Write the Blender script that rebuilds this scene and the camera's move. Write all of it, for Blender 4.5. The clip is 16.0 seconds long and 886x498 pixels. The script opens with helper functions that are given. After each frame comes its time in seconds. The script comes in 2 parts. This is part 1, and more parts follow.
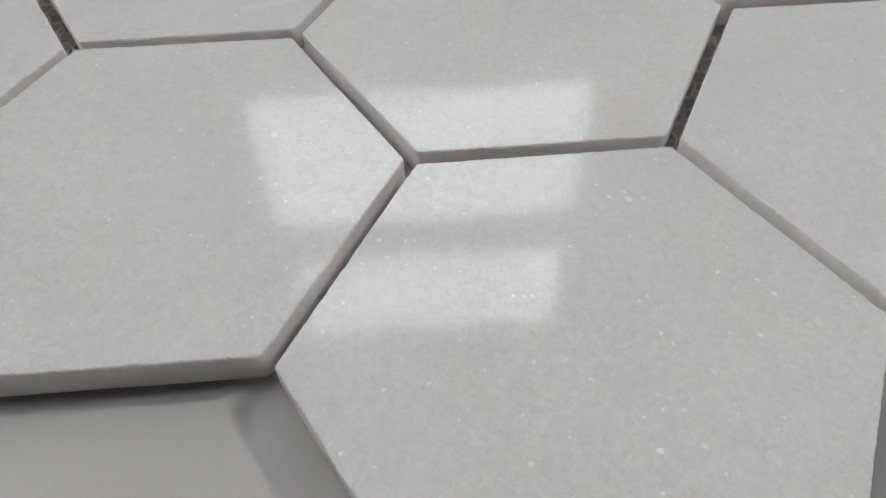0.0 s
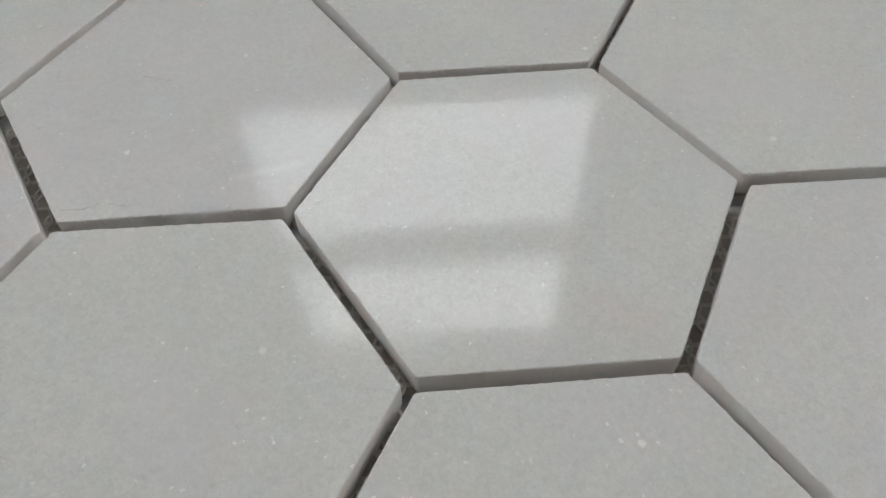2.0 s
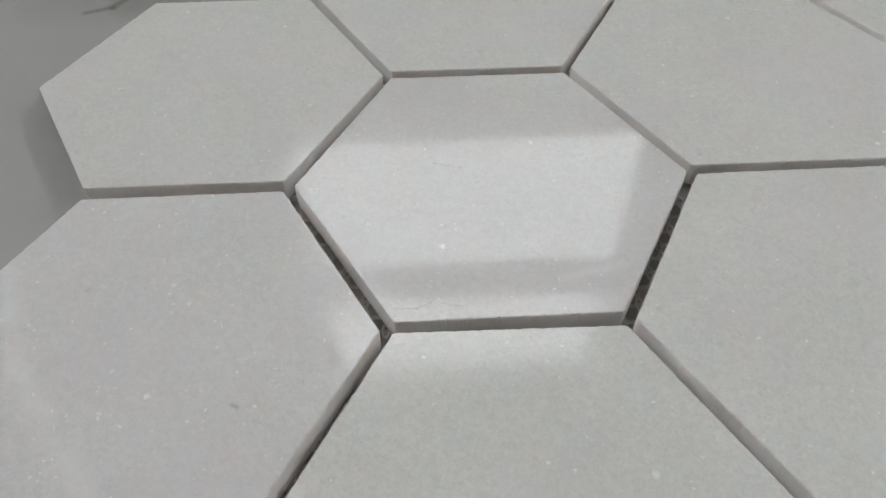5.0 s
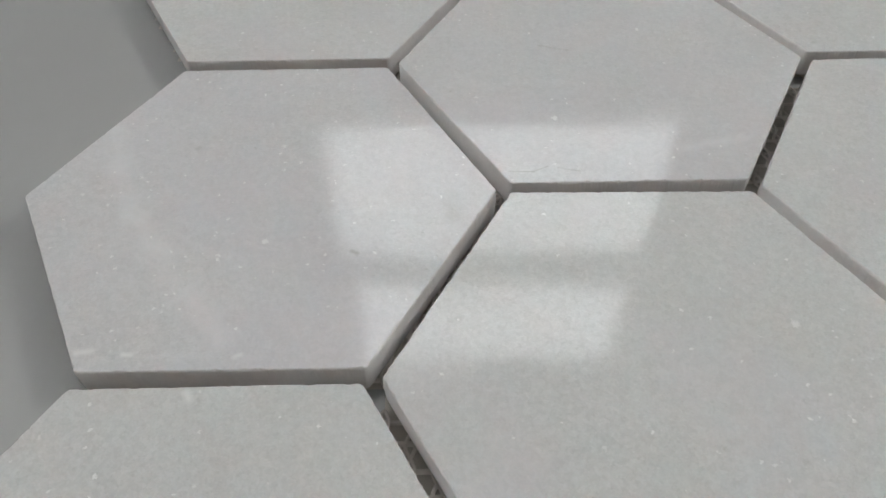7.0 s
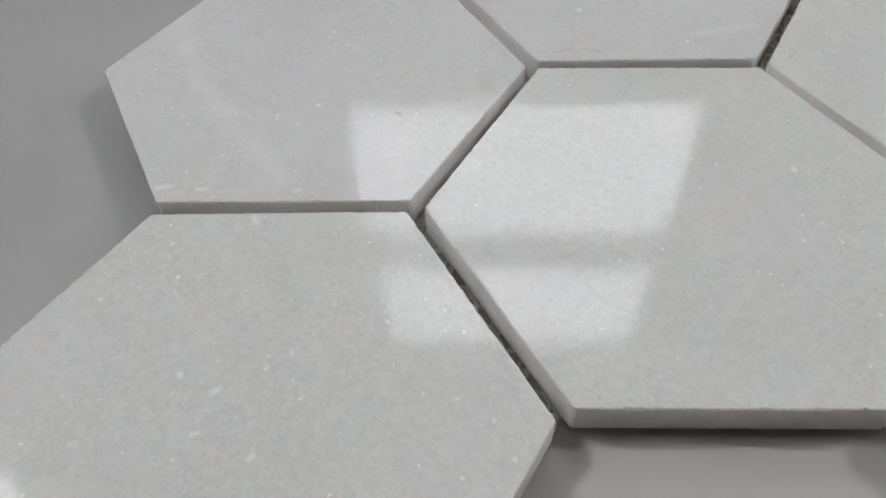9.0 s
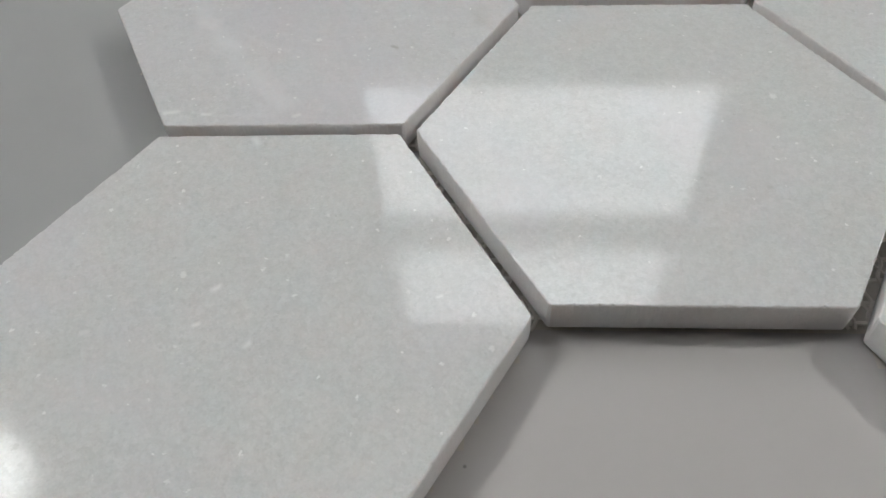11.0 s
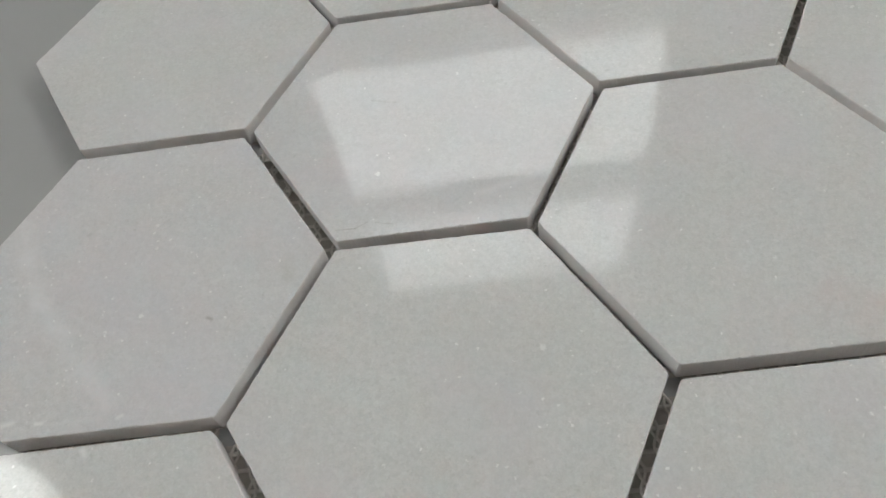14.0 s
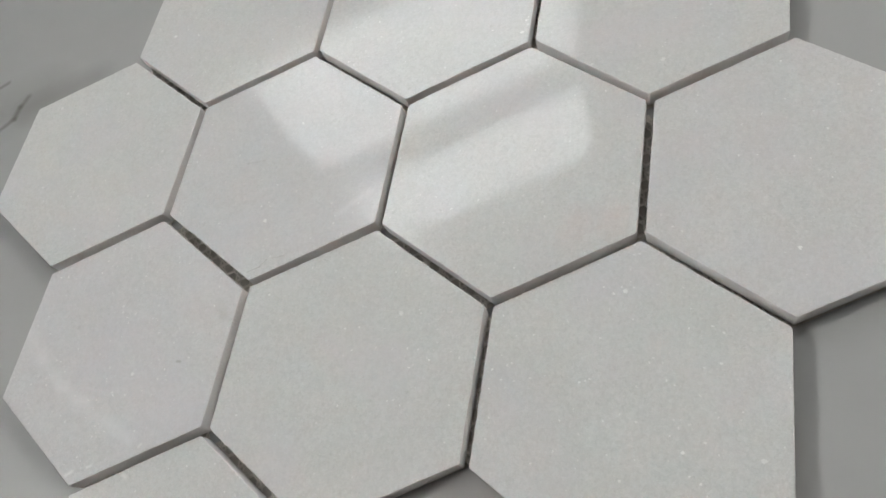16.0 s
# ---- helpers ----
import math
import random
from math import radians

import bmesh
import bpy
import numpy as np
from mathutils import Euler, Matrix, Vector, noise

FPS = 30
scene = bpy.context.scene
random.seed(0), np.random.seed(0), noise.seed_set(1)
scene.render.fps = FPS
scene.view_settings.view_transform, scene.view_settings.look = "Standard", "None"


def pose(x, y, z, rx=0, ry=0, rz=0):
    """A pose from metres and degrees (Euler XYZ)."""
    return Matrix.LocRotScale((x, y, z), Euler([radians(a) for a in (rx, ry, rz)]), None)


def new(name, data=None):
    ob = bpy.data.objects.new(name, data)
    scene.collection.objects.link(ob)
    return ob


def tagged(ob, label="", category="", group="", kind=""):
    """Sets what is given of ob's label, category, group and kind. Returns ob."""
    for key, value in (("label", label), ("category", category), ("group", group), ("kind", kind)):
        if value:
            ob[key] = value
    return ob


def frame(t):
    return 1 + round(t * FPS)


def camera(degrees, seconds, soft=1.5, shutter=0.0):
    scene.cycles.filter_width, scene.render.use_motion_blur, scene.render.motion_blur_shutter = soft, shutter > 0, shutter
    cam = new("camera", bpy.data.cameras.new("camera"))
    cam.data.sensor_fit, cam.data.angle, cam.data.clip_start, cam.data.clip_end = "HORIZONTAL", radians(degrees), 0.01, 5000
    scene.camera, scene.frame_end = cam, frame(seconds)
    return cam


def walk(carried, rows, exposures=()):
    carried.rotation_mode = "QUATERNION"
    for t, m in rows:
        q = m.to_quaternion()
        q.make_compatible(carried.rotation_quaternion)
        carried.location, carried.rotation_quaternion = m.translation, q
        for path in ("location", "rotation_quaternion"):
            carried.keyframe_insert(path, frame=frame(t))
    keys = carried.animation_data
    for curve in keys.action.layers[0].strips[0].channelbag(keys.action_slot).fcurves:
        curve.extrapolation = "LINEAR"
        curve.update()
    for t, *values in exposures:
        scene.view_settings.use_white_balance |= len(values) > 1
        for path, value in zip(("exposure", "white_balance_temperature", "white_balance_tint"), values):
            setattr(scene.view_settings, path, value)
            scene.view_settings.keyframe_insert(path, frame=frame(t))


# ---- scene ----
cam = camera(61.62, 16.0)
PATH = [
    (0.0, 0.0577, -0.1190, 0.1231, 39.19, 1.22, -4.20),
    (0.5, 0.0587, -0.1067, 0.1235, 38.84, 1.21, -4.08),
    (1.0, 0.0633, -0.0948, 0.1273, 38.58, 1.15, -4.05),
    (1.5, 0.0652, -0.0836, 0.1356, 38.46, 1.07, -4.00),
    (2.0, 0.0613, -0.0737, 0.1458, 38.56, 1.06, -4.10),
    (2.5, 0.0521, -0.0647, 0.1535, 38.80, 0.98, -4.10),
    (3.0, 0.0389, -0.0578, 0.1577, 39.24, 0.86, -3.94),
    (3.5, 0.0270, -0.0526, 0.1586, 39.72, 0.67, -3.81),
    (4.0, 0.0091, -0.0483, 0.1601, 40.16, 0.62, -3.56),
    (6.5, -0.0384, -0.0661, 0.1370, 40.88, 0.81, -0.83),
    (7.0, -0.0420, -0.0733, 0.1313, 40.67, 0.87, -0.34),
    (7.5, -0.0431, -0.0823, 0.1291, 40.52, 0.97, 0.13),
    (8.0, -0.0441, -0.0930, 0.1269, 40.35, 1.17, 0.49),
    (8.5, -0.0456, -0.1010, 0.1257, 40.27, 1.42, 0.84),
    (9.0, -0.0451, -0.1098, 0.1254, 40.14, 1.68, 1.24),
    (9.5, -0.0443, -0.1191, 0.1226, 39.94, 1.94, 1.66),
    (10.0, -0.0417, -0.1270, 0.1214, 39.84, 2.12, 1.97),
    (12.5, -0.0234, -0.1203, 0.1339, 37.00, 3.28, 2.80),
    (13.0, -0.0107, -0.1026, 0.1471, 36.14, 3.86, 1.67),
    (13.5, 0.0040, -0.0829, 0.1638, 35.34, 4.85, -0.70),
    (14.0, 0.0139, -0.0733, 0.1806, 34.08, 6.39, -4.18),
    (14.5, 0.0229, -0.0761, 0.1988, 32.41, 8.23, -8.47),
    (15.0, 0.0339, -0.0889, 0.2216, 30.57, 10.38, -12.20),
    (15.5, 0.0532, -0.1010, 0.2348, 28.32, 12.55, -15.88),
    (16.0, 0.0706, -0.1087, 0.2498, 25.99, 15.36, -19.64),
]
EXPOSURES = [                # seconds, stops, kelvin, tint
    (0.0, -0.02, 6510, 10.0), (1.5, -0.23, 6530, 9.5), (3.5, -0.18, 6560, 9.0), (7.5, -0.15, 6500, 10.0), (9.0, -0.02, 6450, 10.2),
    (10.2, -0.02, 6450, 10.2), (12.5, -0.09, 6580, 8.5), (13.5, -0.23, 6620, 8.5), (14.5, -0.14, 6620, 8.5), (15.5, -0.08, 6600, 9.0), (16.0, -0.01, 6600, 9.5),
]
walk(cam, [(t, pose(x, y, z, rx, ry, rz)) for t, x, y, z, rx, ry, rz in PATH], EXPOSURES)

# ---- light: daylight through two windows, one ceiling spotlight ----
world = bpy.data.worlds.new("sky")
world.use_nodes = True
scene.world = world
sky = world.node_tree.nodes.new("ShaderNodeTexSky")
sky.sky_type, sky.sun_disc = "NISHITA", False
sky.sun_elevation, sky.sun_rotation = radians(35), radians(160)
world.node_tree.links.new(sky.outputs["Color"], world.node_tree.nodes["Background"].inputs["Color"])
world.node_tree.nodes["Background"].inputs["Strength"].default_value = 0.08
DAY, SIDE, SPOT = 2.9, 27.5, 170.0

# ---- sizes ----
TOP = 0.0093            # polished face of the tiles above the floor
BASE = 0.0012           # tile underside, lifted by the backing mesh
WEST, EAST, ROOM_BACK, ROOM_FRONT, ROOM_H = -1.2, 3.3, -2.6, 1.235, 2.6
WIN_X0, WIN_X1, WIN_Z0, WIN_Z1 = -0.343, 0.504, 0.985, 2.03
BAR_Z0, BAR_Z1 = 1.432, 1.585
SIDE_Y0, SIDE_Y1, SIDE_Z0, SIDE_Z1 = -0.02, 0.632, 1.37, 1.735
VEINS = (                 # dark veins of the floor: from, to, half width, strength
    ((-0.146, 0.2085, 0), (-0.136, 0.2118, 0), 0.0013, 0.55),
    ((-0.136, 0.2118, 0), (-0.1318, 0.2185, 0), 0.0017, 0.62),
    ((-0.1318, 0.2185, 0), (-0.1265, 0.2228, 0), 0.0016, 0.55),
    ((-0.170, 0.236, 0), (-0.138, 0.2402, 0), 0.0013, 0.5),
    ((-0.160, 0.222, 0), (-0.118, 0.219, 0), 0.015, 0.22),
    ((-0.128, 0.214, 0), (-0.086, 0.2125, 0), 0.008, 0.26),
)


# ---- node helpers ----
class Mat:
    """A node material with a short way to add and link nodes."""

    def __init__(self, name):
        self.material = bpy.data.materials.new(name)
        self.material.use_nodes = True
        self.tree = self.material.node_tree
        self.bsdf = self.tree.nodes["Principled BSDF"]

    def node(self, kind, **values):
        made = self.tree.nodes.new("ShaderNode" + kind)
        for key, value in values.items():
            made.inputs[key.replace("_", " ")].default_value = value
        return made

    def link(self, a, b):
        self.tree.links.new(a, b)

    def math(self, op, a, b=0.0, clamp=False):
        n = self.tree.nodes.new("ShaderNodeMath")
        n.operation, n.use_clamp = op, clamp
        for slot, v in zip(n.inputs, (a, b)):
            if isinstance(v, (int, float)):
                slot.default_value = v
            else:
                self.link(v, slot)
        return n.outputs[0]

    def vec(self, op, a, b=None):
        n = self.tree.nodes.new("ShaderNodeVectorMath")
        n.operation = op
        slots = [n.inputs[0], n.inputs["Scale"] if op == "SCALE" else n.inputs[1]]
        for slot, v in zip(slots, (a, b)):
            if isinstance(v, (tuple, int, float)):
                slot.default_value = v
            elif v is not None:
                self.link(v, slot)
        return n.outputs["Value"] if op in ("DOT_PRODUCT", "LENGTH") else n.outputs[0]

    def from_segment(self, at, start, end):
        """The distance from a line between two points."""
        run = Vector(end) - Vector(start)
        rel = self.vec("SUBTRACT", at, tuple(start))
        along = self.math("MULTIPLY", self.vec("DOT_PRODUCT", rel, tuple(run)), 1 / run.length_squared, True)
        return self.vec("LENGTH", self.vec("SUBTRACT", rel, self.vec("SCALE", tuple(run), along)))

    def ramp(self, value, low, high, out_low=0.0, out_high=1.0):
        n = self.tree.nodes.new("ShaderNodeMapRange")
        for slot, v in zip(n.inputs, (value, low, high, out_low, out_high)):
            if isinstance(v, (int, float)):
                slot.default_value = v
            else:
                self.link(v, slot)
        return n.outputs[0]

    def mix(self, factor, a, b, blend="MIX"):
        n = self.tree.nodes.new("ShaderNodeMix")
        n.data_type, n.blend_type = "RGBA", blend
        for slot, v in ((n.inputs["Factor"], factor), (n.inputs[6], a), (n.inputs[7], b)):
            if isinstance(v, (int, float)):
                slot.default_value = v
            elif isinstance(v, tuple):
                slot.default_value = (*v, 1)
            else:
                self.link(v, slot)
        return n.outputs[2]

    def noise(self, vector, scale, detail=3.0, rough=0.5, distortion=0.0):
        n = self.node("TexNoise", Scale=scale, Detail=detail, Roughness=rough, Distortion=distortion)
        self.link(vector, n.inputs["Vector"])
        return n.outputs[0]

    def colour_noise(self, vector, scale, detail=2.0):
        n = self.node("TexNoise", Scale=scale, Detail=detail)
        self.link(vector, n.inputs["Vector"])
        return n.outputs["Color"]

    def cells(self, vector, scale, feature="F1"):
        n = self.node("TexVoronoi", Scale=scale)
        n.feature = feature
        self.link(vector, n.inputs["Vector"])
        return n.outputs

    def bump(self, height, strength, distance):
        n = self.node("Bump", Strength=strength, Distance=distance)
        self.link(height, n.inputs["Height"])
        self.link(n.outputs[0], self.bsdf.inputs["Normal"])

    def place(self):
        return self.tree.nodes.new("ShaderNodeTexCoord").outputs["Object"]

    def shifted(self):
        """Object coordinates, moved by a random amount for each object."""
        info = self.tree.nodes.new("ShaderNodeObjectInfo")
        jump = self.tree.nodes.new("ShaderNodeVectorMath")
        jump.operation = "ADD"
        self.link(self.place(), jump.inputs[0])
        scaled = self.math("MULTIPLY", info.outputs["Random"], 5.0)
        combine = self.tree.nodes.new("ShaderNodeCombineXYZ")
        self.link(scaled, combine.inputs[0])
        self.link(scaled, combine.inputs[1])
        self.link(combine.outputs[0], jump.inputs[1])
        return jump.outputs[0], info.outputs["Random"]

    def set(self, **values):
        for key, value in values.items():
            slot = self.bsdf.inputs[key.replace("_", " ")]
            if isinstance(value, (int, float)):
                slot.default_value = value
            elif isinstance(value, tuple):
                slot.default_value = (*value, 1) if len(value) == 3 and slot.type == "RGBA" else value
            else:
                self.link(value, slot)
        return self.material


# the third colour is for crystals, near-white to include their glint
CRACK, BROWN, CRYSTAL_GLINT = (0.36, 0.34, 0.31), (0.50, 0.49, 0.44), (0.98, 0.98, 0.97)


def polished_marble(name="polished_white_marble", marks=(), crystals=0.0, cast=(0.715, 0.735, 0.68), much=0.14):
    """White crystalline marble, polished: soft clouds, visible grain, crystals with their glint in the colour, pale
    veins and a few dark specks.
    marks: soft natural streaks of one tile (from, to, half width, strength, colour), in its own metres.
    cast, much: the tile's own faint hue and how strong it is."""
    m = Mat(name)
    at, chance = m.shifted()
    warp = m.tree.nodes.new("ShaderNodeVectorMath")
    warp.operation = "MULTIPLY_ADD"
    wobble = m.node("TexNoise", Scale=1600.0, Detail=2.0)
    m.link(at, wobble.inputs["Vector"])
    m.link(wobble.outputs["Color"], warp.inputs[0])
    warp.inputs[1].default_value = (0.0002, 0.0002, 0.0002)
    m.link(at, warp.inputs[2])
    uneven = warp.outputs[0]
    ragged = m.vec("ADD", at, m.vec("SCALE", m.vec("SUBTRACT", m.colour_noise(at, 1000), (0.5, 0.5, 0.5)), 0.0016))
    ragged = m.vec("ADD", ragged, m.vec("SCALE", m.vec("SUBTRACT", m.colour_noise(at, 3200), (0.5, 0.5, 0.5)), 0.0007))
    cloud = m.noise(at, 26, 4, 0.55, 0.4)
    mottle = m.noise(at, 120, 3, 0.55)
    grain = m.cells(uneven, 1300)
    small, large = m.cells(ragged, 560), m.cells(ragged, 250)
    split = m.tree.nodes.new("ShaderNodeSeparateColor")
    m.link(grain["Color"], split.inputs[0])
    tint = m.mix(chance, (0.685, 0.695, 0.675), (0.735, 0.725, 0.73))
    tone = m.mix(m.ramp(cloud, 0.34, 0.66), tint, (0.765, 0.765, 0.755))
    tone = m.mix(m.ramp(mottle, 0.45, 0.70, 0.0, 0.28), tone, (0.62, 0.62, 0.61))
    tone = m.mix(m.ramp(m.noise(at, 380, 3, 0.6), 0.45, 0.72, 0.0, 0.32), tone, (0.60, 0.60, 0.585))
    vein = m.math("ABSOLUTE", m.math("SUBTRACT", m.noise(at, 15, 4, 0.55, 0.9), 0.5))
    vein = m.math("MULTIPLY", m.ramp(vein, 0.0, 0.02, 1.0, 0.0), m.ramp(m.noise(at, 22, 2), 0.48, 0.62))
    tone = m.mix(m.math("MULTIPLY", vein, 0.30), tone, (0.87, 0.86, 0.87))
    fine = m.tree.nodes.new("ShaderNodeSeparateColor")
    m.link(m.cells(uneven, 2600)["Color"], fine.inputs[0])
    tone = m.mix(0.20, tone, m.mix(split.outputs[2], (0.50, 0.50, 0.49), (0.93, 0.93, 0.93)))
    lump = m.tree.nodes.new("ShaderNodeSeparateColor")
    m.link(m.cells(uneven, 900)["Color"], lump.inputs[0])
    tone = m.mix(0.15, tone, m.mix(lump.outputs[0], (0.45, 0.45, 0.44), (0.96, 0.96, 0.96)))
    tone = m.mix(0.16, tone, m.mix(fine.outputs[0], (0.45, 0.45, 0.44), (0.96, 0.96, 0.96)))
    hue = m.noise(at, 30, 3)
    tone = m.mix(m.ramp(hue, 0.30, 0.60, 0.2 * much, much), tone, cast)
    tone = m.mix(m.ramp(m.noise(at, 24, 3), 0.48, 0.68, 0.0, 0.26), tone, (0.755, 0.715, 0.765))
    own = m.place()
    clear = 0.0
    drift = m.vec("SUBTRACT", m.colour_noise(at, 130, 3.0), (0.5, 0.5, 0.5))
    for start, end, half, strength, colour in marks:
        away = m.from_segment(m.vec("ADD", own, m.vec("SCALE", drift, min(0.007, half * 3))), start, end)
        cover = m.math("MULTIPLY", m.ramp(away, half * 0.1, half * 1.7, 1.0, 0.0), m.ramp(mottle, 0.3, 0.65, 0.35, 1.0))
        tone = m.mix(m.math("MULTIPLY", cover, strength), tone, colour)
        if colour == CRYSTAL_GLINT:
            clear = m.math("MAXIMUM", m.math("MULTIPLY", cover, strength), clear)
    rich = m.math("ADD", m.noise(at, 34, 3), crystals)
    # crystal flecks, glint painted in as near-white, and the dark specks
    for cell, inner, outer, few, many, strength in ((small, 0.12, 0.34, 0.985, 0.90, 0.85), (large, 0.08, 0.24, 0.991, 0.935, 1.0)):
        pick = m.tree.nodes.new("ShaderNodeSeparateColor")
        m.link(cell["Color"], pick.inputs[0])
        near = m.ramp(cell["Distance"], m.ramp(pick.outputs[2], 0, 1, inner * 0.6, outer - 0.08), m.ramp(pick.outputs[2], 0, 1, inner * 0.6 + 0.05, outer), 1.0, 0.0)
        fleck = m.math("MULTIPLY", m.math("GREATER_THAN", pick.outputs[0], m.ramp(rich, 0.40, 0.64, few, many)), near)
        tone = m.mix(m.math("MULTIPLY", fleck, m.ramp(pick.outputs[1], 0, 1, 0.5 * strength, strength)), tone, (0.98, 0.98, 0.97))
        clear = m.math("MAXIMUM", fleck, clear)
        dark = m.math("MULTIPLY", m.math("GREATER_THAN", pick.outputs[1], 0.988), near)
        tone = m.mix(m.math("MULTIPLY", dark, 0.22), tone, (0.42, 0.42, 0.39))
    uneven_polish = m.math("ADD", m.math("MULTIPLY", lump.outputs[0], 0.35), m.math("ADD", m.math("MULTIPLY", split.outputs[2], 0.8), m.math("MULTIPLY", fine.outputs[0], 0.6)))
    gloss = m.ramp(uneven_polish, 0.30, 1.45, 0.30, 0.80)
    return m.set(Base_Color=tone, Roughness=m.ramp(split.outputs[1], 0, 1, 0.054, 0.078), IOR=1.5, Specular_IOR_Level=gloss, Subsurface_Weight=m.ramp(clear, 0, 1, 0.5, 0.0), Subsurface_Scale=0.003, Subsurface_Radius=(1.0, 0.85, 0.80))


def sawn_marble():
    """The cut sides of the same marble: unpolished, a little warmer, with saw marks."""
    m = Mat("sawn_marble_edge")
    at, chance = m.shifted()
    grain = m.noise(at, 900, 3, 0.6)
    cloud = m.noise(at, 60, 3)
    tone = m.mix(m.ramp(cloud, 0.3, 0.7), (0.68, 0.655, 0.645), (0.76, 0.745, 0.74))
    tone = m.mix(m.ramp(grain, 0.4, 0.7, 0, 0.35), tone, (0.80, 0.79, 0.78))
    m.bump(grain, 0.35, 0.0005)
    return m.set(Base_Color=tone, Roughness=0.62, IOR=1.5, Subsurface_Weight=1.0, Subsurface_Scale=0.005, Subsurface_Radius=(1.0, 0.93, 0.90))


def floor_stone():
    """Grey polished floor stone with a few darker veins and one warm reflection painted in."""
    m = Mat("grey_polished_stone")
    at = m.place()
    cloud = m.noise(at, 3.5, 5, 0.55, 0.6)
    soft = m.noise(at, 16, 4, 0.6)
    tone = m.mix(m.ramp(cloud, 0.3, 0.7), (0.40, 0.405, 0.40), (0.47, 0.47, 0.465))
    tone = m.mix(m.ramp(soft, 0.35, 0.7, 0, 0.25), tone, (0.40, 0.39, 0.385))
    shift = m.node("TexNoise", Scale=60.0, Detail=3.0)
    m.link(at, shift.inputs["Vector"])
    bent = m.vec("ADD", at, m.vec("SCALE", m.vec("SUBTRACT", shift.outputs["Color"], (0.5, 0.5, 0.5)), 0.005))
    for start, end, half, strength in VEINS:
        away = m.from_segment(bent, start, end)
        tone = m.mix(m.math("MULTIPLY", m.ramp(away, half * 0.2, half * 1.6, 1.0, 0.0), strength), tone, (0.15, 0.145, 0.13))
    # warm bright reflection before the sheet's front edge, painted into the stone's colour
    warm_shine = m.from_segment(bent, (-0.03, -0.078, 0), (0.05, -0.078, 0))
    tone = m.mix(m.ramp(warm_shine, 0.012, 0.085, 0.7, 0.0), tone, (0.56, 0.525, 0.51))
    speck = m.cells(at, 260)
    pick = m.tree.nodes.new("ShaderNodeSeparateColor")
    m.link(speck["Color"], pick.inputs[0])
    dot = m.math("MULTIPLY", m.math("GREATER_THAN", pick.outputs[0], 0.998), m.ramp(speck["Distance"], 0.10, 0.16, 1.0, 0.0))
    tone = m.mix(m.math("MULTIPLY", dot, 0.7), tone, (0.09, 0.085, 0.08))
    m.bump(m.noise(at, 240, 3), 0.03, 0.0006)
    return m.set(Base_Color=tone, Roughness=0.2, IOR=1.42)


def fibreglass():
    m = Mat("fibreglass_mesh")
    at = m.place()
    tone = m.mix(m.noise(at, 700, 2), (0.68, 0.63, 0.57), (0.86, 0.82, 0.76))
    return m.set(Base_Color=tone, Roughness=0.55)


def adhesive():
    m = Mat("dried_adhesive")
    at = m.place()
    tone = m.mix(m.noise(at, 260, 3), (0.44, 0.41, 0.36), (0.60, 0.56, 0.50))
    m.bump(m.noise(at, 500, 3), 0.3, 0.0005)
    return m.set(Base_Color=tone, Roughness=0.5)


def plaster(name, a, b):
    m = Mat(name)
    at = m.place()
    n = m.noise(at, 2.0, 5)
    m.bump(m.noise(at, 160, 3), 0.15, 0.001)
    return m.set(Base_Color=m.mix(m.ramp(n, 0.3, 0.7), a, b), Roughness=0.85)


def painted(name, colour, rough=0.4):
    m = Mat(name)
    at = m.place()
    n = m.noise(at, 30, 4)
    return m.set(Base_Color=m.mix(m.ramp(n, 0.3, 0.8, 0, 0.12), colour, (0.5, 0.5, 0.48)), Roughness=rough)


def glow(name, colour, strength, rise=1.0):
    """Something that gives off light; rise: how much brighter a sky is at 2 m than at 1.4 m."""
    m = Mat(name)
    m.bsdf.inputs["Emission Color"].default_value = (*colour, 1)
    m.bsdf.inputs["Emission Strength"].default_value = strength
    if rise != 1.0:
        split = m.tree.nodes.new("ShaderNodeSeparateXYZ")
        m.link(m.place(), split.inputs[0])
        m.link(m.ramp(split.outputs[2], 1.4, 2.0, strength, strength * rise), m.bsdf.inputs["Emission Strength"])
    return m.set(Base_Color=(0.8, 0.8, 0.8), Roughness=0.6)


def clear_glass():
    m = Mat("window_glass")
    return m.set(Base_Color=(0.97, 0.98, 0.98), Roughness=0.0, Transmission_Weight=1.0, IOR=1.01)


FACE_Z = 0.0081
PALE, PINK = (0.90, 0.89, 0.90), (0.80, 0.60, 0.58)
STREAK = [(-0.044, 0.030), (-0.0345, 0.0085), (-0.028, -0.007), (-0.0195, -0.018), (-0.0015, -0.040)]
LAVENDER, ROSY = (0.735, 0.71, 0.755), (0.755, 0.70, 0.715)


def on_face(*rows):
    return [((x0, y0, FACE_Z), (x1, y1, FACE_Z), half, strength, colour) for x0, y0, x1, y1, half, strength, colour in rows]


MARBLE = polished_marble()
MARBLE_ROSY = polished_marble("polished_marble_rosy", (), 0.0, ROSY, 0.14)
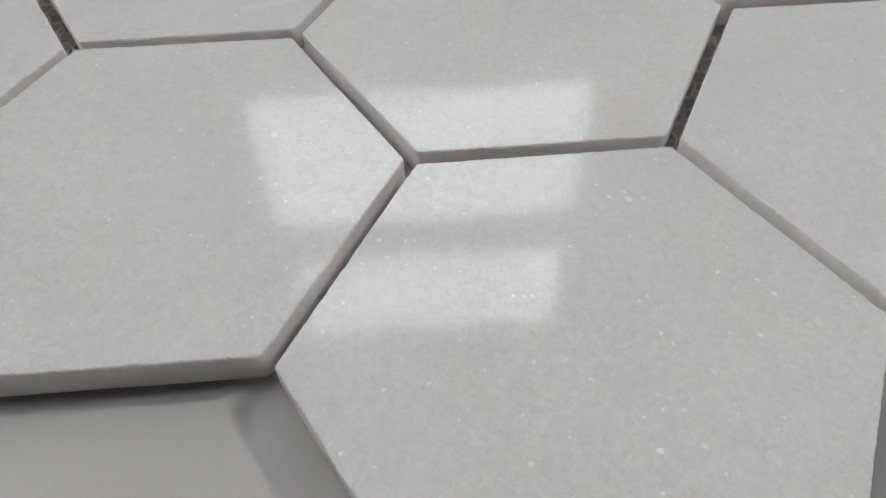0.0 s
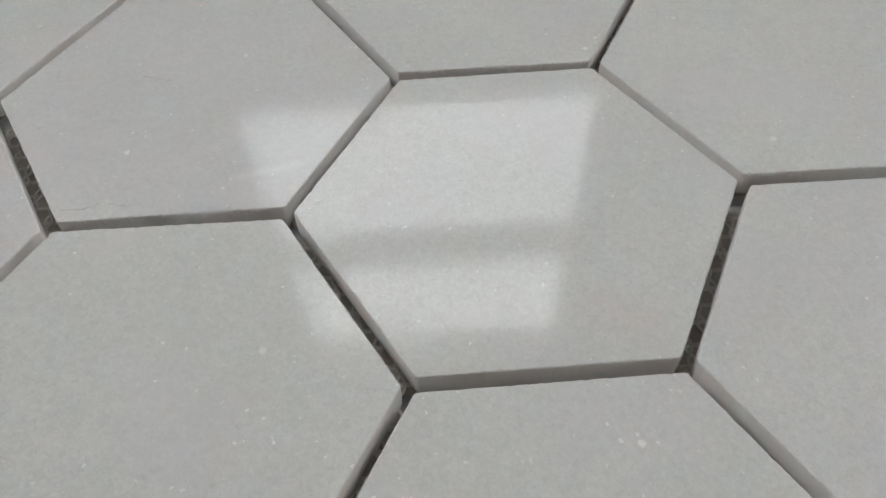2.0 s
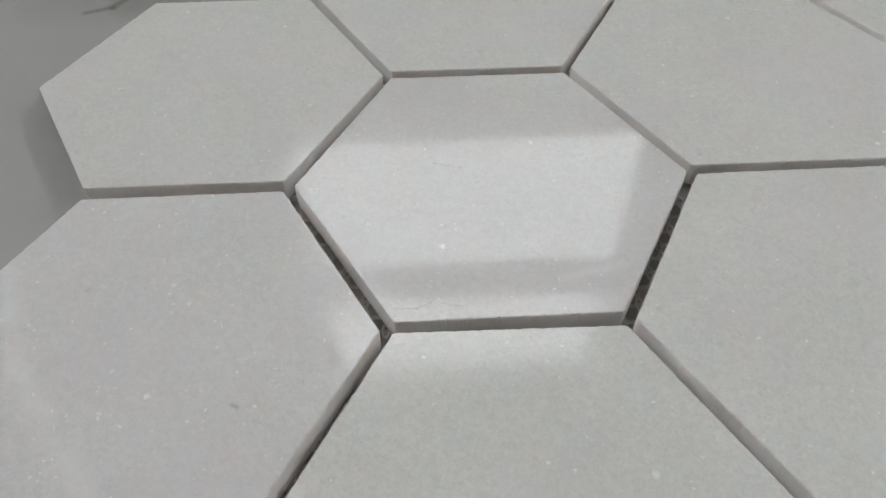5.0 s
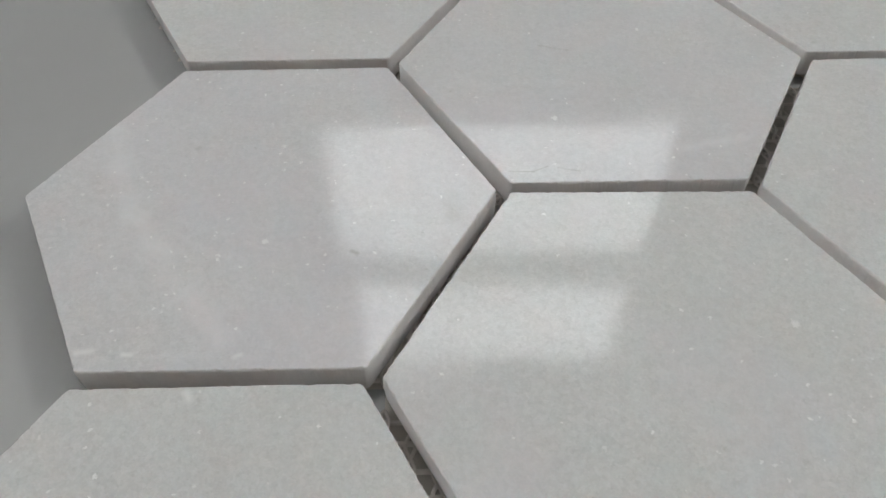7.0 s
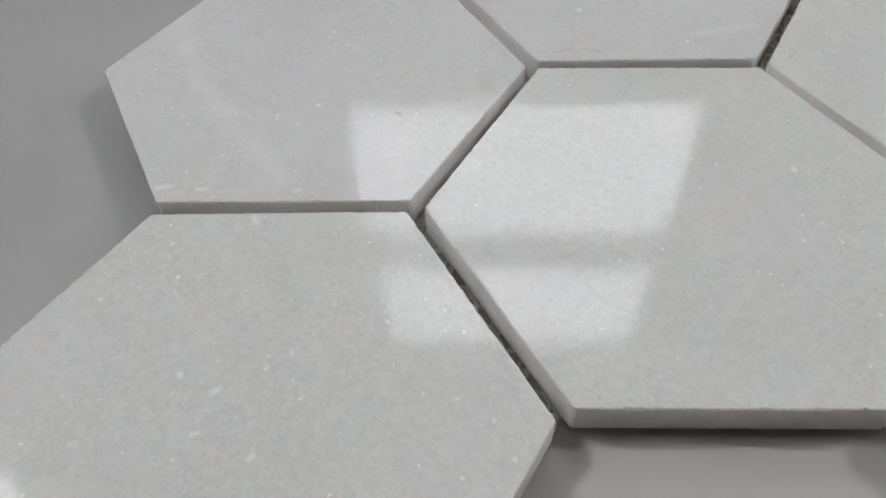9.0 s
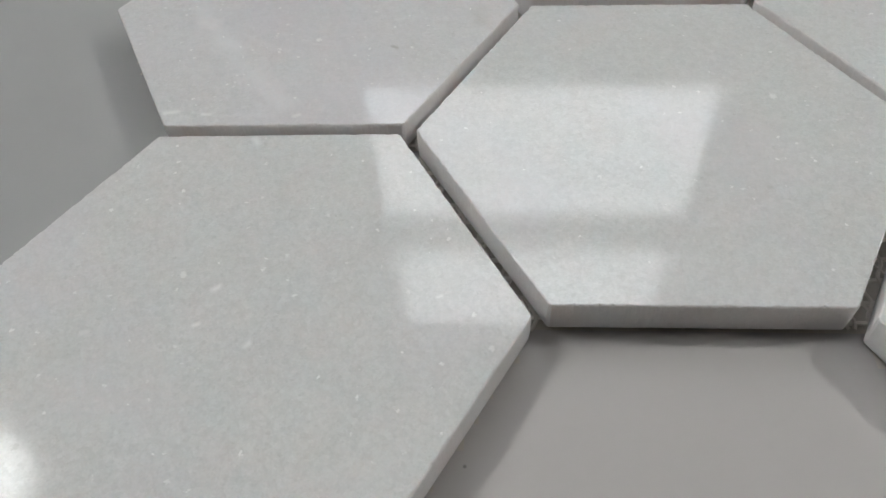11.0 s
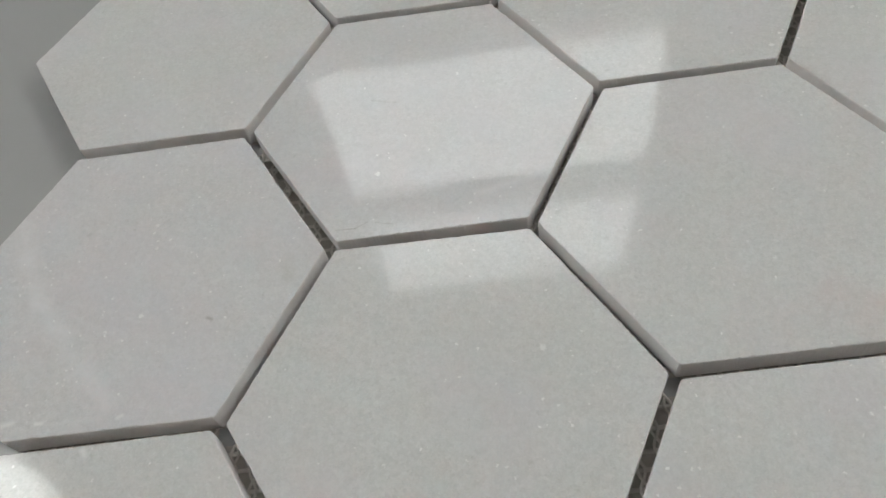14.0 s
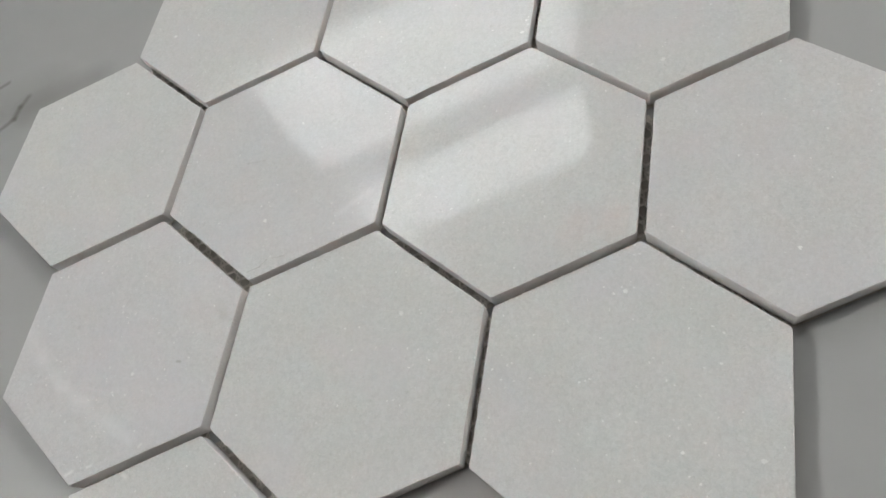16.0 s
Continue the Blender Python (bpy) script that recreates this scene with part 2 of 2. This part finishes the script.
MARBLE_STREAKED = polished_marble("polished_marble_with_streak", on_face(
    *[(*a, *b, 0.0026, 0.42, PALE) for a, b in zip(STREAK, STREAK[1:])],
    (0.0442, -0.0026, 0.0454, -0.0080, 0.0020, 0.30, BROWN),
    (0.0228, -0.0186, 0.0240, -0.0190, 0.0005, 0.70, CRACK),
    (-0.0290, -0.0436, -0.0262, -0.0432, 0.0006, 0.95, CRYSTAL_GLINT),
    (-0.0196, -0.0441, -0.0180, -0.0443, 0.0005, 0.90, CRYSTAL_GLINT),
    (0.0022, -0.0449, 0.0032, -0.0445, 0.0005, 0.85, CRYSTAL_GLINT)), 0.12, LAVENDER, 0.24)
MARBLE_CRACKED = polished_marble("polished_marble_with_hairline_cracks", on_face(
    (-0.0278, -0.0440, -0.0218, -0.0443, 0.00022, 0.60, CRACK),
    (-0.0222, -0.0443, -0.0185, -0.0425, 0.00018, 0.50, CRACK),
    (-0.0160, -0.0430, -0.0110, -0.0442, 0.00022, 0.45, CRACK),
    (-0.0159, 0.0069, -0.0083, 0.0048, 0.00035, 0.30, CRACK),
    (0.0150, -0.0372, 0.0300, -0.0335, 0.0012, 0.40, PALE),
    (-0.0410, -0.0285, -0.0365, -0.0325, 0.0008, 0.70, CRYSTAL_GLINT)), 0.0, LAVENDER, 0.24)
MARBLE_BLUSHED = polished_marble("polished_marble_with_blush", on_face((0.012, -0.036, 0.022, -0.039, 0.006, 0.22, PINK)))
MARBLE_RICH = polished_marble("polished_marble_rich_in_crystals", on_face(
    (-0.0044, 0.0050, -0.0036, 0.0056, 0.0006, 0.9, CRYSTAL_GLINT),
    (-0.0063, -0.0031, -0.0056, -0.0028, 0.0005, 0.8, CRYSTAL_GLINT),
    (0.0042, -0.0076, 0.0048, -0.0071, 0.0006, 0.85, CRYSTAL_GLINT),
    (-0.0268, -0.0052, -0.0262, -0.0049, 0.0005, 0.7, CRYSTAL_GLINT),
    (0.0386, 0.0036, 0.0392, 0.0039, 0.0004, 0.7, CRYSTAL_GLINT),
    (-0.0052, 0.0470, -0.0043, 0.0458, 0.0007, 0.8, CRYSTAL_GLINT)), 0.16)
MARBLE_GLITTERING = polished_marble("polished_marble_glittering", (), 0.12)
SAWN, STONE, MESH, GLUE = sawn_marble(), floor_stone(), fibreglass(), adhesive()
WALL = plaster("grey_wall_plaster", (0.17, 0.155, 0.145), (0.21, 0.19, 0.18))
# for the unseen south wall: dark brown to dim and warm bounced light
WARM = plaster("warm_wall_plaster", (0.10, 0.075, 0.07), (0.13, 0.10, 0.09))
CEILING = plaster("grey_ceiling_plaster", (0.15, 0.15, 0.15), (0.19, 0.19, 0.187))
FRAME = painted("white_window_paint", (0.55, 0.55, 0.55))
SKYLIGHT = glow("overcast_daylight", (0.95, 0.975, 1.02), DAY, 1.2)
SIDELIGHT = glow("bright_side_daylight", (0.985, 1.0, 0.985), SIDE)
BRIGHT = glow("spot_lens", (0.985, 1.0, 0.98), SPOT)
GLASS = clear_glass()


# ---- mesh helpers ----
def mesh_object(name, bm, materials, parent=None):
    data = bpy.data.meshes.new(name)
    bm.normal_update()
    bm.to_mesh(data)
    bm.free()
    for material in materials:
        data.materials.append(material)
    ob = new(name, data)
    ob.parent = parent
    return ob


def part(name, bm, material, parent, label=""):
    return tagged(mesh_object(name, bm, [material], parent), label)


def add_box(bm, x0, x1, y0, y1, z0, z1, bevel=0.0):
    made = bmesh.ops.create_cube(bm, size=1, matrix=Matrix.LocRotScale(((x0 + x1) / 2, (y0 + y1) / 2, (z0 + z1) / 2), None, (x1 - x0, y1 - y0, z1 - z0)))
    if bevel:
        edges = list({e for v in made["verts"] for e in v.link_edges})
        bmesh.ops.bevel(bm, geom=edges, offset=bevel, segments=2, affect="EDGES", profile=0.5)


def box(x0, x1, y0, y1, z0, z1, bevel=0.0):
    bm = bmesh.new()
    add_box(bm, x0, x1, y0, y1, z0, z1, bevel)
    return bm


def structure(name, bm, material, label):
    return tagged(mesh_object(name, bm, [material]), label, name.split("_")[0], kind="structure")


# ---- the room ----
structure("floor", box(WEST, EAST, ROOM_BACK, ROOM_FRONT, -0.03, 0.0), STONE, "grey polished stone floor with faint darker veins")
structure("ceiling", box(WEST, EAST, ROOM_BACK, ROOM_FRONT, ROOM_H, ROOM_H + 0.1), CEILING, "plain grey plastered ceiling")
structure("wall_east", box(EAST, EAST + 0.1, ROOM_BACK, ROOM_FRONT, 0, ROOM_H), WALL, "plain dark grey plastered wall")
# never in view; added so little light, and that warm, comes from behind
structure("wall_south", box(WEST, EAST, ROOM_BACK - 0.1, ROOM_BACK, 0, ROOM_H), WARM, "unseen dark brown wall, added to dim and warm the light from the south")


def north_wall():
    """The wall with the opening of the two-pane window cut right through it."""
    bm = bmesh.new()
    y0, y1 = ROOM_FRONT, ROOM_FRONT + 0.05
    add_box(bm, WEST - 0.05, WIN_X0, y0, y1, 0, ROOM_H)
    add_box(bm, WIN_X1, EAST, y0, y1, 0, ROOM_H)
    add_box(bm, WIN_X0, WIN_X1, y0, y1, 0, WIN_Z0)
    add_box(bm, WIN_X0, WIN_X1, y0, y1, WIN_Z1, ROOM_H)
    return bm


def west_wall():
    """The wall with the opening of the high side window cut right through it."""
    bm = bmesh.new()
    x0, x1 = WEST - 0.05, WEST
    add_box(bm, x0, x1, ROOM_BACK, SIDE_Y0, 0, ROOM_H)
    add_box(bm, x0, x1, SIDE_Y1, ROOM_FRONT, 0, ROOM_H)
    add_box(bm, x0, x1, SIDE_Y0, SIDE_Y1, 0, SIDE_Z0)
    add_box(bm, x0, x1, SIDE_Y0, SIDE_Y1, SIDE_Z1, ROOM_H)
    return bm


structure("wall_north", north_wall(), WALL, "dark grey plastered wall with a window opening")
structure("wall_west", west_wall(), WALL, "dark grey plastered wall with a high window opening")


def north_window():
    """A fixed lower pane and, above a broad crossbar, a narrower sash."""
    root = tagged(new("window_1"), "bright two-pane window with a broad crossbar", "window", kind="structure")
    y = ROOM_FRONT + 0.002
    part("crossbar", box(WIN_X0, WIN_X1, y, y + 0.014, BAR_Z0, BAR_Z1, 0.003), FRAME, root, "broad grey crossbar")
    for z0, z1, left, right in ((WIN_Z0, BAR_Z0, 0.012, 0.012), (BAR_Z1, WIN_Z1, 0.034, 0.024)):
        part("jamb", box(WIN_X0, WIN_X0 + left, y + 0.002, y + 0.03, z0, z1, 0.002), FRAME, root)
        part("jamb", box(WIN_X1 - right, WIN_X1, y + 0.002, y + 0.03, z0, z1, 0.002), FRAME, root)
        pane = part("pane", box(WIN_X0 + left, WIN_X1 - right, y + 0.004, y + 0.008, z0, z1), GLASS, root, "clear glass pane")
        pane.visible_shadow = False


def west_window():
    root = tagged(new("window_2"), "bright high window in the side wall", "window", kind="structure")
    x = WEST - 0.002
    w = 0.01
    part("jamb", box(x - 0.03, x, SIDE_Y0, SIDE_Y0 + w, SIDE_Z0, SIDE_Z1, 0.002), FRAME, root)
    part("jamb", box(x - 0.03, x, SIDE_Y1 - w, SIDE_Y1, SIDE_Z0, SIDE_Z1, 0.002), FRAME, root)
    part("head", box(x - 0.03, x, SIDE_Y0 + w, SIDE_Y1 - w, SIDE_Z1 - w, SIDE_Z1, 0.002), FRAME, root)
    part("sill", box(x - 0.03, x, SIDE_Y0 + w, SIDE_Y1 - w, SIDE_Z0, SIDE_Z0 + w, 0.002), FRAME, root)
    pane = part("pane", box(x - 0.012, x - 0.008, SIDE_Y0 + w, SIDE_Y1 - w, SIDE_Z0 + w, SIDE_Z1 - w), GLASS, root, "clear glass pane")
    pane.visible_shadow = False


north_window()
west_window()
structure("backdrop_north", box(WIN_X0 - 0.08, WIN_X1 + 0.08, ROOM_FRONT + 0.054, ROOM_FRONT + 0.06, WIN_Z0 - 0.02, WIN_Z1 + 0.12), SKYLIGHT, "plain bright overcast daylight outside the window")
structure("backdrop_west", box(WEST - 0.06, WEST - 0.054, SIDE_Y0 - 0.06, SIDE_Y1 + 0.06, SIDE_Z0 - 0.01, SIDE_Z1 + 0.11), SIDELIGHT, "plain very bright daylight outside the side window")


def ceiling_spotlight(x, y, radius):
    """A round recessed downlight: trim ring and glowing lens."""
    root = tagged(new("ceiling_spotlight"), "round recessed lit spotlight with a white trim ring", "ceiling light")
    root.location = (x, y, ROOM_H)
    bm = bmesh.new()
    bmesh.ops.create_cone(bm, cap_ends=True, segments=40, radius1=radius, radius2=radius, depth=0.004, matrix=Matrix.Translation((0, 0, -0.005)))
    part("lens", bm, BRIGHT, root, "glowing white lens")
    bm = bmesh.new()
    rings = []
    for r, z in ((radius, -0.001), (radius, -0.012), (radius + 0.02, -0.010), (radius + 0.028, -0.001)):
        rings.append([bm.verts.new((r * math.cos(k * math.pi / 20), r * math.sin(k * math.pi / 20), z)) for k in range(40)])
    for a, b in zip(rings, rings[1:]):
        for k in range(40):
            bm.faces.new((a[k], a[(k + 1) % 40], b[(k + 1) % 40], b[k]))
    part("trim_ring", bm, FRAME, root, "white metal trim ring")
    return root


ceiling_spotlight(2.87, 0.80, 0.19)

# ---- the mosaic sheet: x, y, turn and corner radius of each tile, column by column,
# and how far its six hand-cut corners stray, in tenths of a millimetre ----
TILES = [
    (-0.0860, 0.1498, -0.22, 0.0556, (-1, -1, 0, -2, -2, 2, 2, -2, -3, 1, 4, 2)),
    (-0.0859, 0.0497, -0.08, 0.0555, (-2, -3, 1, 1, -3, -1, 5, 0, -3, 0, 2, 2)),
    (-0.0863, -0.0500, 0.00, 0.0558, (1, -3, -2, 4, 1, -1, 0, 0, 0, 0, 0, 0)),
    (0.0001, 0.1996, -0.24, 0.0559, (0, 0, 0, 0, 0, 0, -1, 1, -2, 0, 3, -1)),
    (0.0003, 0.0996, 0.09, 0.0556, (0, -3, 1, -3, -5, 2, 1, 1, 1, 1, 2, 2)),
    (0.0003, 0.0001, -0.01, 0.0555, (-3, -1, 1, -2, -1, 5, 2, -3, 2, 0, -1, 1)),
    (0.0864, 0.1501, -0.08, 0.0559, (2, 2, 0, 0, 0, 0, 1, -1, -3, 0, 1, -1)),
    (0.0864, 0.0501, 0.16, 0.0558, (-1, 4, 3, 0, 1, 0, 0, -3, -1, 0, -2, -1)),
    (0.0863, -0.0499, 0.26, 0.0558, (-1, 2, 4, -1, -2, 0, -1, -1, 0, 0, 0, 0)),
    (0.1729, 0.1999, -0.03, 0.0557, (0, 0, 0, 0, 0, 0, 0, 0, 0, 0, 0, 0)),
    (0.1726, 0.1004, -0.24, 0.0557, (0, 0, 0, 0, -3, -1, 3, 0, -4, 4, 4, -2)),
    (0.1726, 0.0005, -0.28, 0.0556, (0, 0, 2, -2, -4, 1, 1, 0, 1, 2, 0, 0)),
]


def outline(corners, rng, rounded=0.0005, per_edge=110, wander=0.00002):
    """The hexagon's outline, from corner to corner, a little uneven, with rounded corners: points and outward normals."""
    points = []
    phase = rng.random() * 50
    for k in range(6):
        a, b = corners[k], corners[(k + 1) % 6]
        along = (b - a).normalized()
        out = Vector((along.y, -along.x))
        length = (b - a).length
        for i in range(per_edge):
            f = i / per_edge
            p = a.lerp(b, f)
            d = min(f, 1 - f) * length
            cut = max(0.0, rounded - d) * 0.5
            sway = noise.noise((p.x * 60 + phase, p.y * 60, phase)) * 0.00005 + (rng.random() - 0.5) * wander
            points.append((p + out * (sway - cut), out))
    return points


def tile(x, y, turn, radius, wear, seed, parent, face_material):
    """One thick hexagonal tile: polished face, small worn bevel with chips, sawn sides."""
    rng = random.Random(seed)
    corners = [Vector((math.cos(radians(60 * k)), math.sin(radians(60 * k)))) * radius + Vector((dx, dy)) * 0.0001 for k, (dx, dy) in enumerate(zip(wear[::2], wear[1::2]))]
    ring = outline(corners, rng)
    count = len(ring)
    bite = [0.0] * count
    for _ in range(90):
        at, size, deep = rng.randrange(count), rng.choice((0, 0, 1, 1, 2)), rng.uniform(0.00006, 0.00034)
        for k in range(-size, size + 1):
            bite[(at + k) % count] = max(bite[(at + k) % count], deep * (1 - abs(k) / (size + 1)))
    height = TOP - BASE
    bm = bmesh.new()
    loops = []
    for inset, z, chip in ((0.00028, height, 1.0), (0.00008, height - 0.00016, 0.8), (0.0, height - 0.0005, 0.3), (0.0, height * 0.5, 0.0), (0.00015, 0.0006, 0.0), (0.0006, 0.0, 0.0)):
        loops.append([bm.verts.new((*(p - out * (inset + bite[i] * chip + (rng.random() - 0.5) * (0.00008 if z > height * 0.9 else 0.0))), z)) for i, (p, out) in enumerate(ring)])
    face = bm.faces.new(loops[0])
    face.material_index = 0
    for upper, lower in zip(loops, loops[1:]):
        for i in range(count):
            j = (i + 1) % count
            side = bm.faces.new((upper[i], lower[i], lower[j], upper[j]))
            side.material_index = 1
    bm.faces.new(list(reversed(loops[-1]))).material_index = 1
    ob = mesh_object("tile", bm, [face_material, SAWN], parent)
    ob.matrix_basis = pose(x, y, BASE, rng.uniform(-0.02, 0.02), rng.uniform(-0.02, 0.02), turn)
    return ob


def inside(px, py, x, y, turn, radius, wear):
    """How far a point lies inside a tile's outline (negative: outside)."""
    a = radians(-turn)
    dx, dy = px - x, py - y
    dx, dy = dx * math.cos(a) - dy * math.sin(a), dx * math.sin(a) + dy * math.cos(a)
    reach = max(dx * math.cos(radians(30 + 60 * k)) + dy * math.sin(radians(30 + 60 * k)) for k in range(6))
    return radius * math.sqrt(3) / 2 - reach


def on_sheet(px, py):
    """Whether the backing runs under a point: below a tile, or in the joint between two neighbours."""
    near = sorted(((inside(px, py, *row), row) for row in TILES), key=lambda pair: -pair[0])[:2]
    if near[0][0] > 0.0008:
        return True
    (d0, a), (d1, b) = near
    across = Vector((b[0] - a[0], b[1] - a[1]))
    if across.length > 0.115 or d0 + d1 < -0.0046:
        return False
    across.normalize()
    offset = Vector((px - (a[0] + b[0]) / 2, py - (a[1] + b[1]) / 2))
    return abs(offset.x * across.y - offset.y * across.x) < a[3] / 2 - 0.0016


def ribbon(bm, points, width, z, thick):
    """A flat strand along points, cut where the sheet ends."""
    run = []
    for p in points + [None]:
        if p is not None and on_sheet(*p):
            run.append(Vector(p))
            continue
        if len(run) > 1:
            rows = []
            for i, q in enumerate(run):
                d = (run[min(i + 1, len(run) - 1)] - run[max(i - 1, 0)]).normalized()
                n = Vector((-d.y, d.x)) * width / 2
                rows.append([bm.verts.new((q.x + n.x * s, q.y + n.y * s, h)) for s, h in ((-1, z), (-0.5, z + thick), (0.5, z + thick), (1, z))])
            for a, b in zip(rows, rows[1:]):
                for k in range(3):
                    bm.faces.new((a[k], b[k], b[k + 1], a[k + 1]))
        run = []


FACES = {1: MARBLE_STREAKED, 2: MARBLE_RICH, 4: MARBLE_CRACKED, 7: MARBLE_BLUSHED, 8: MARBLE_GLITTERING, 11: MARBLE_ROSY}

NOTES = {1: "polished tile with a pale diagonal streak", 2: "polished tile rich in bright crystals", 4: "polished tile with hairline cracks near its edge", 7: "polished tile with a faint pink blush"}


def mosaic_sheet():
    root = tagged(new("mosaic_tile_sheet"), "mesh-mounted sheet of twelve white polished marble hexagon tiles", "tile sheet")
    bm = bmesh.new()
    rng = random.Random(5)
    pitch, step = 0.0050, 0.0012
    xs, ys = (-0.16, 0.25), (-0.12, 0.27)
    for k in range(int((ys[1] - ys[0]) / pitch)):
        y = ys[0] + k * pitch + rng.uniform(-0.0003, 0.0003)
        ribbon(bm, [(xs[0] + i * step, y + 0.0004 * math.sin(i * 0.05 + k)) for i in range(int((xs[1] - xs[0]) / step))], 0.0012, 0.0003, 0.0003)
    for k in range(int((xs[1] - xs[0]) / pitch)):
        x = xs[0] + k * pitch
        for side in (-1, 1):
            ribbon(bm, [(x + side * 0.0010 * math.cos(math.pi * i * step / pitch) + 0.0004 * math.sin(i * 0.04 + k), ys[0] + i * step) for i in range(int((ys[1] - ys[0]) / step))], 0.0008, 0.0005, 0.00025)
    part("backing_mesh", bm, MESH, root, "grey fibreglass backing mesh seen in the joints")
    bm = bmesh.new()
    cell = 0.0025
    for i in range(int((xs[1] - xs[0]) / cell)):
        for j in range(int((ys[1] - ys[0]) / cell)):
            x, y = xs[0] + (i + 0.5) * cell, ys[0] + (j + 0.5) * cell
            if on_sheet(x, y):
                h = cell / 2
                bm.faces.new([bm.verts.new((x + a * h, y + b * h, 0.0002)) for a, b in ((-1, -1), (1, -1), (1, 1), (-1, 1))])
    bmesh.ops.remove_doubles(bm, verts=bm.verts, dist=0.0001)
    part("adhesive_film", bm, GLUE, root, "brownish dried adhesive film under the joints")
    for k, row in enumerate(TILES):
        tagged(tile(*row, 11 + k, root, FACES.get(k, MARBLE)), NOTES.get(k, ""))
    return root


mosaic_sheet()
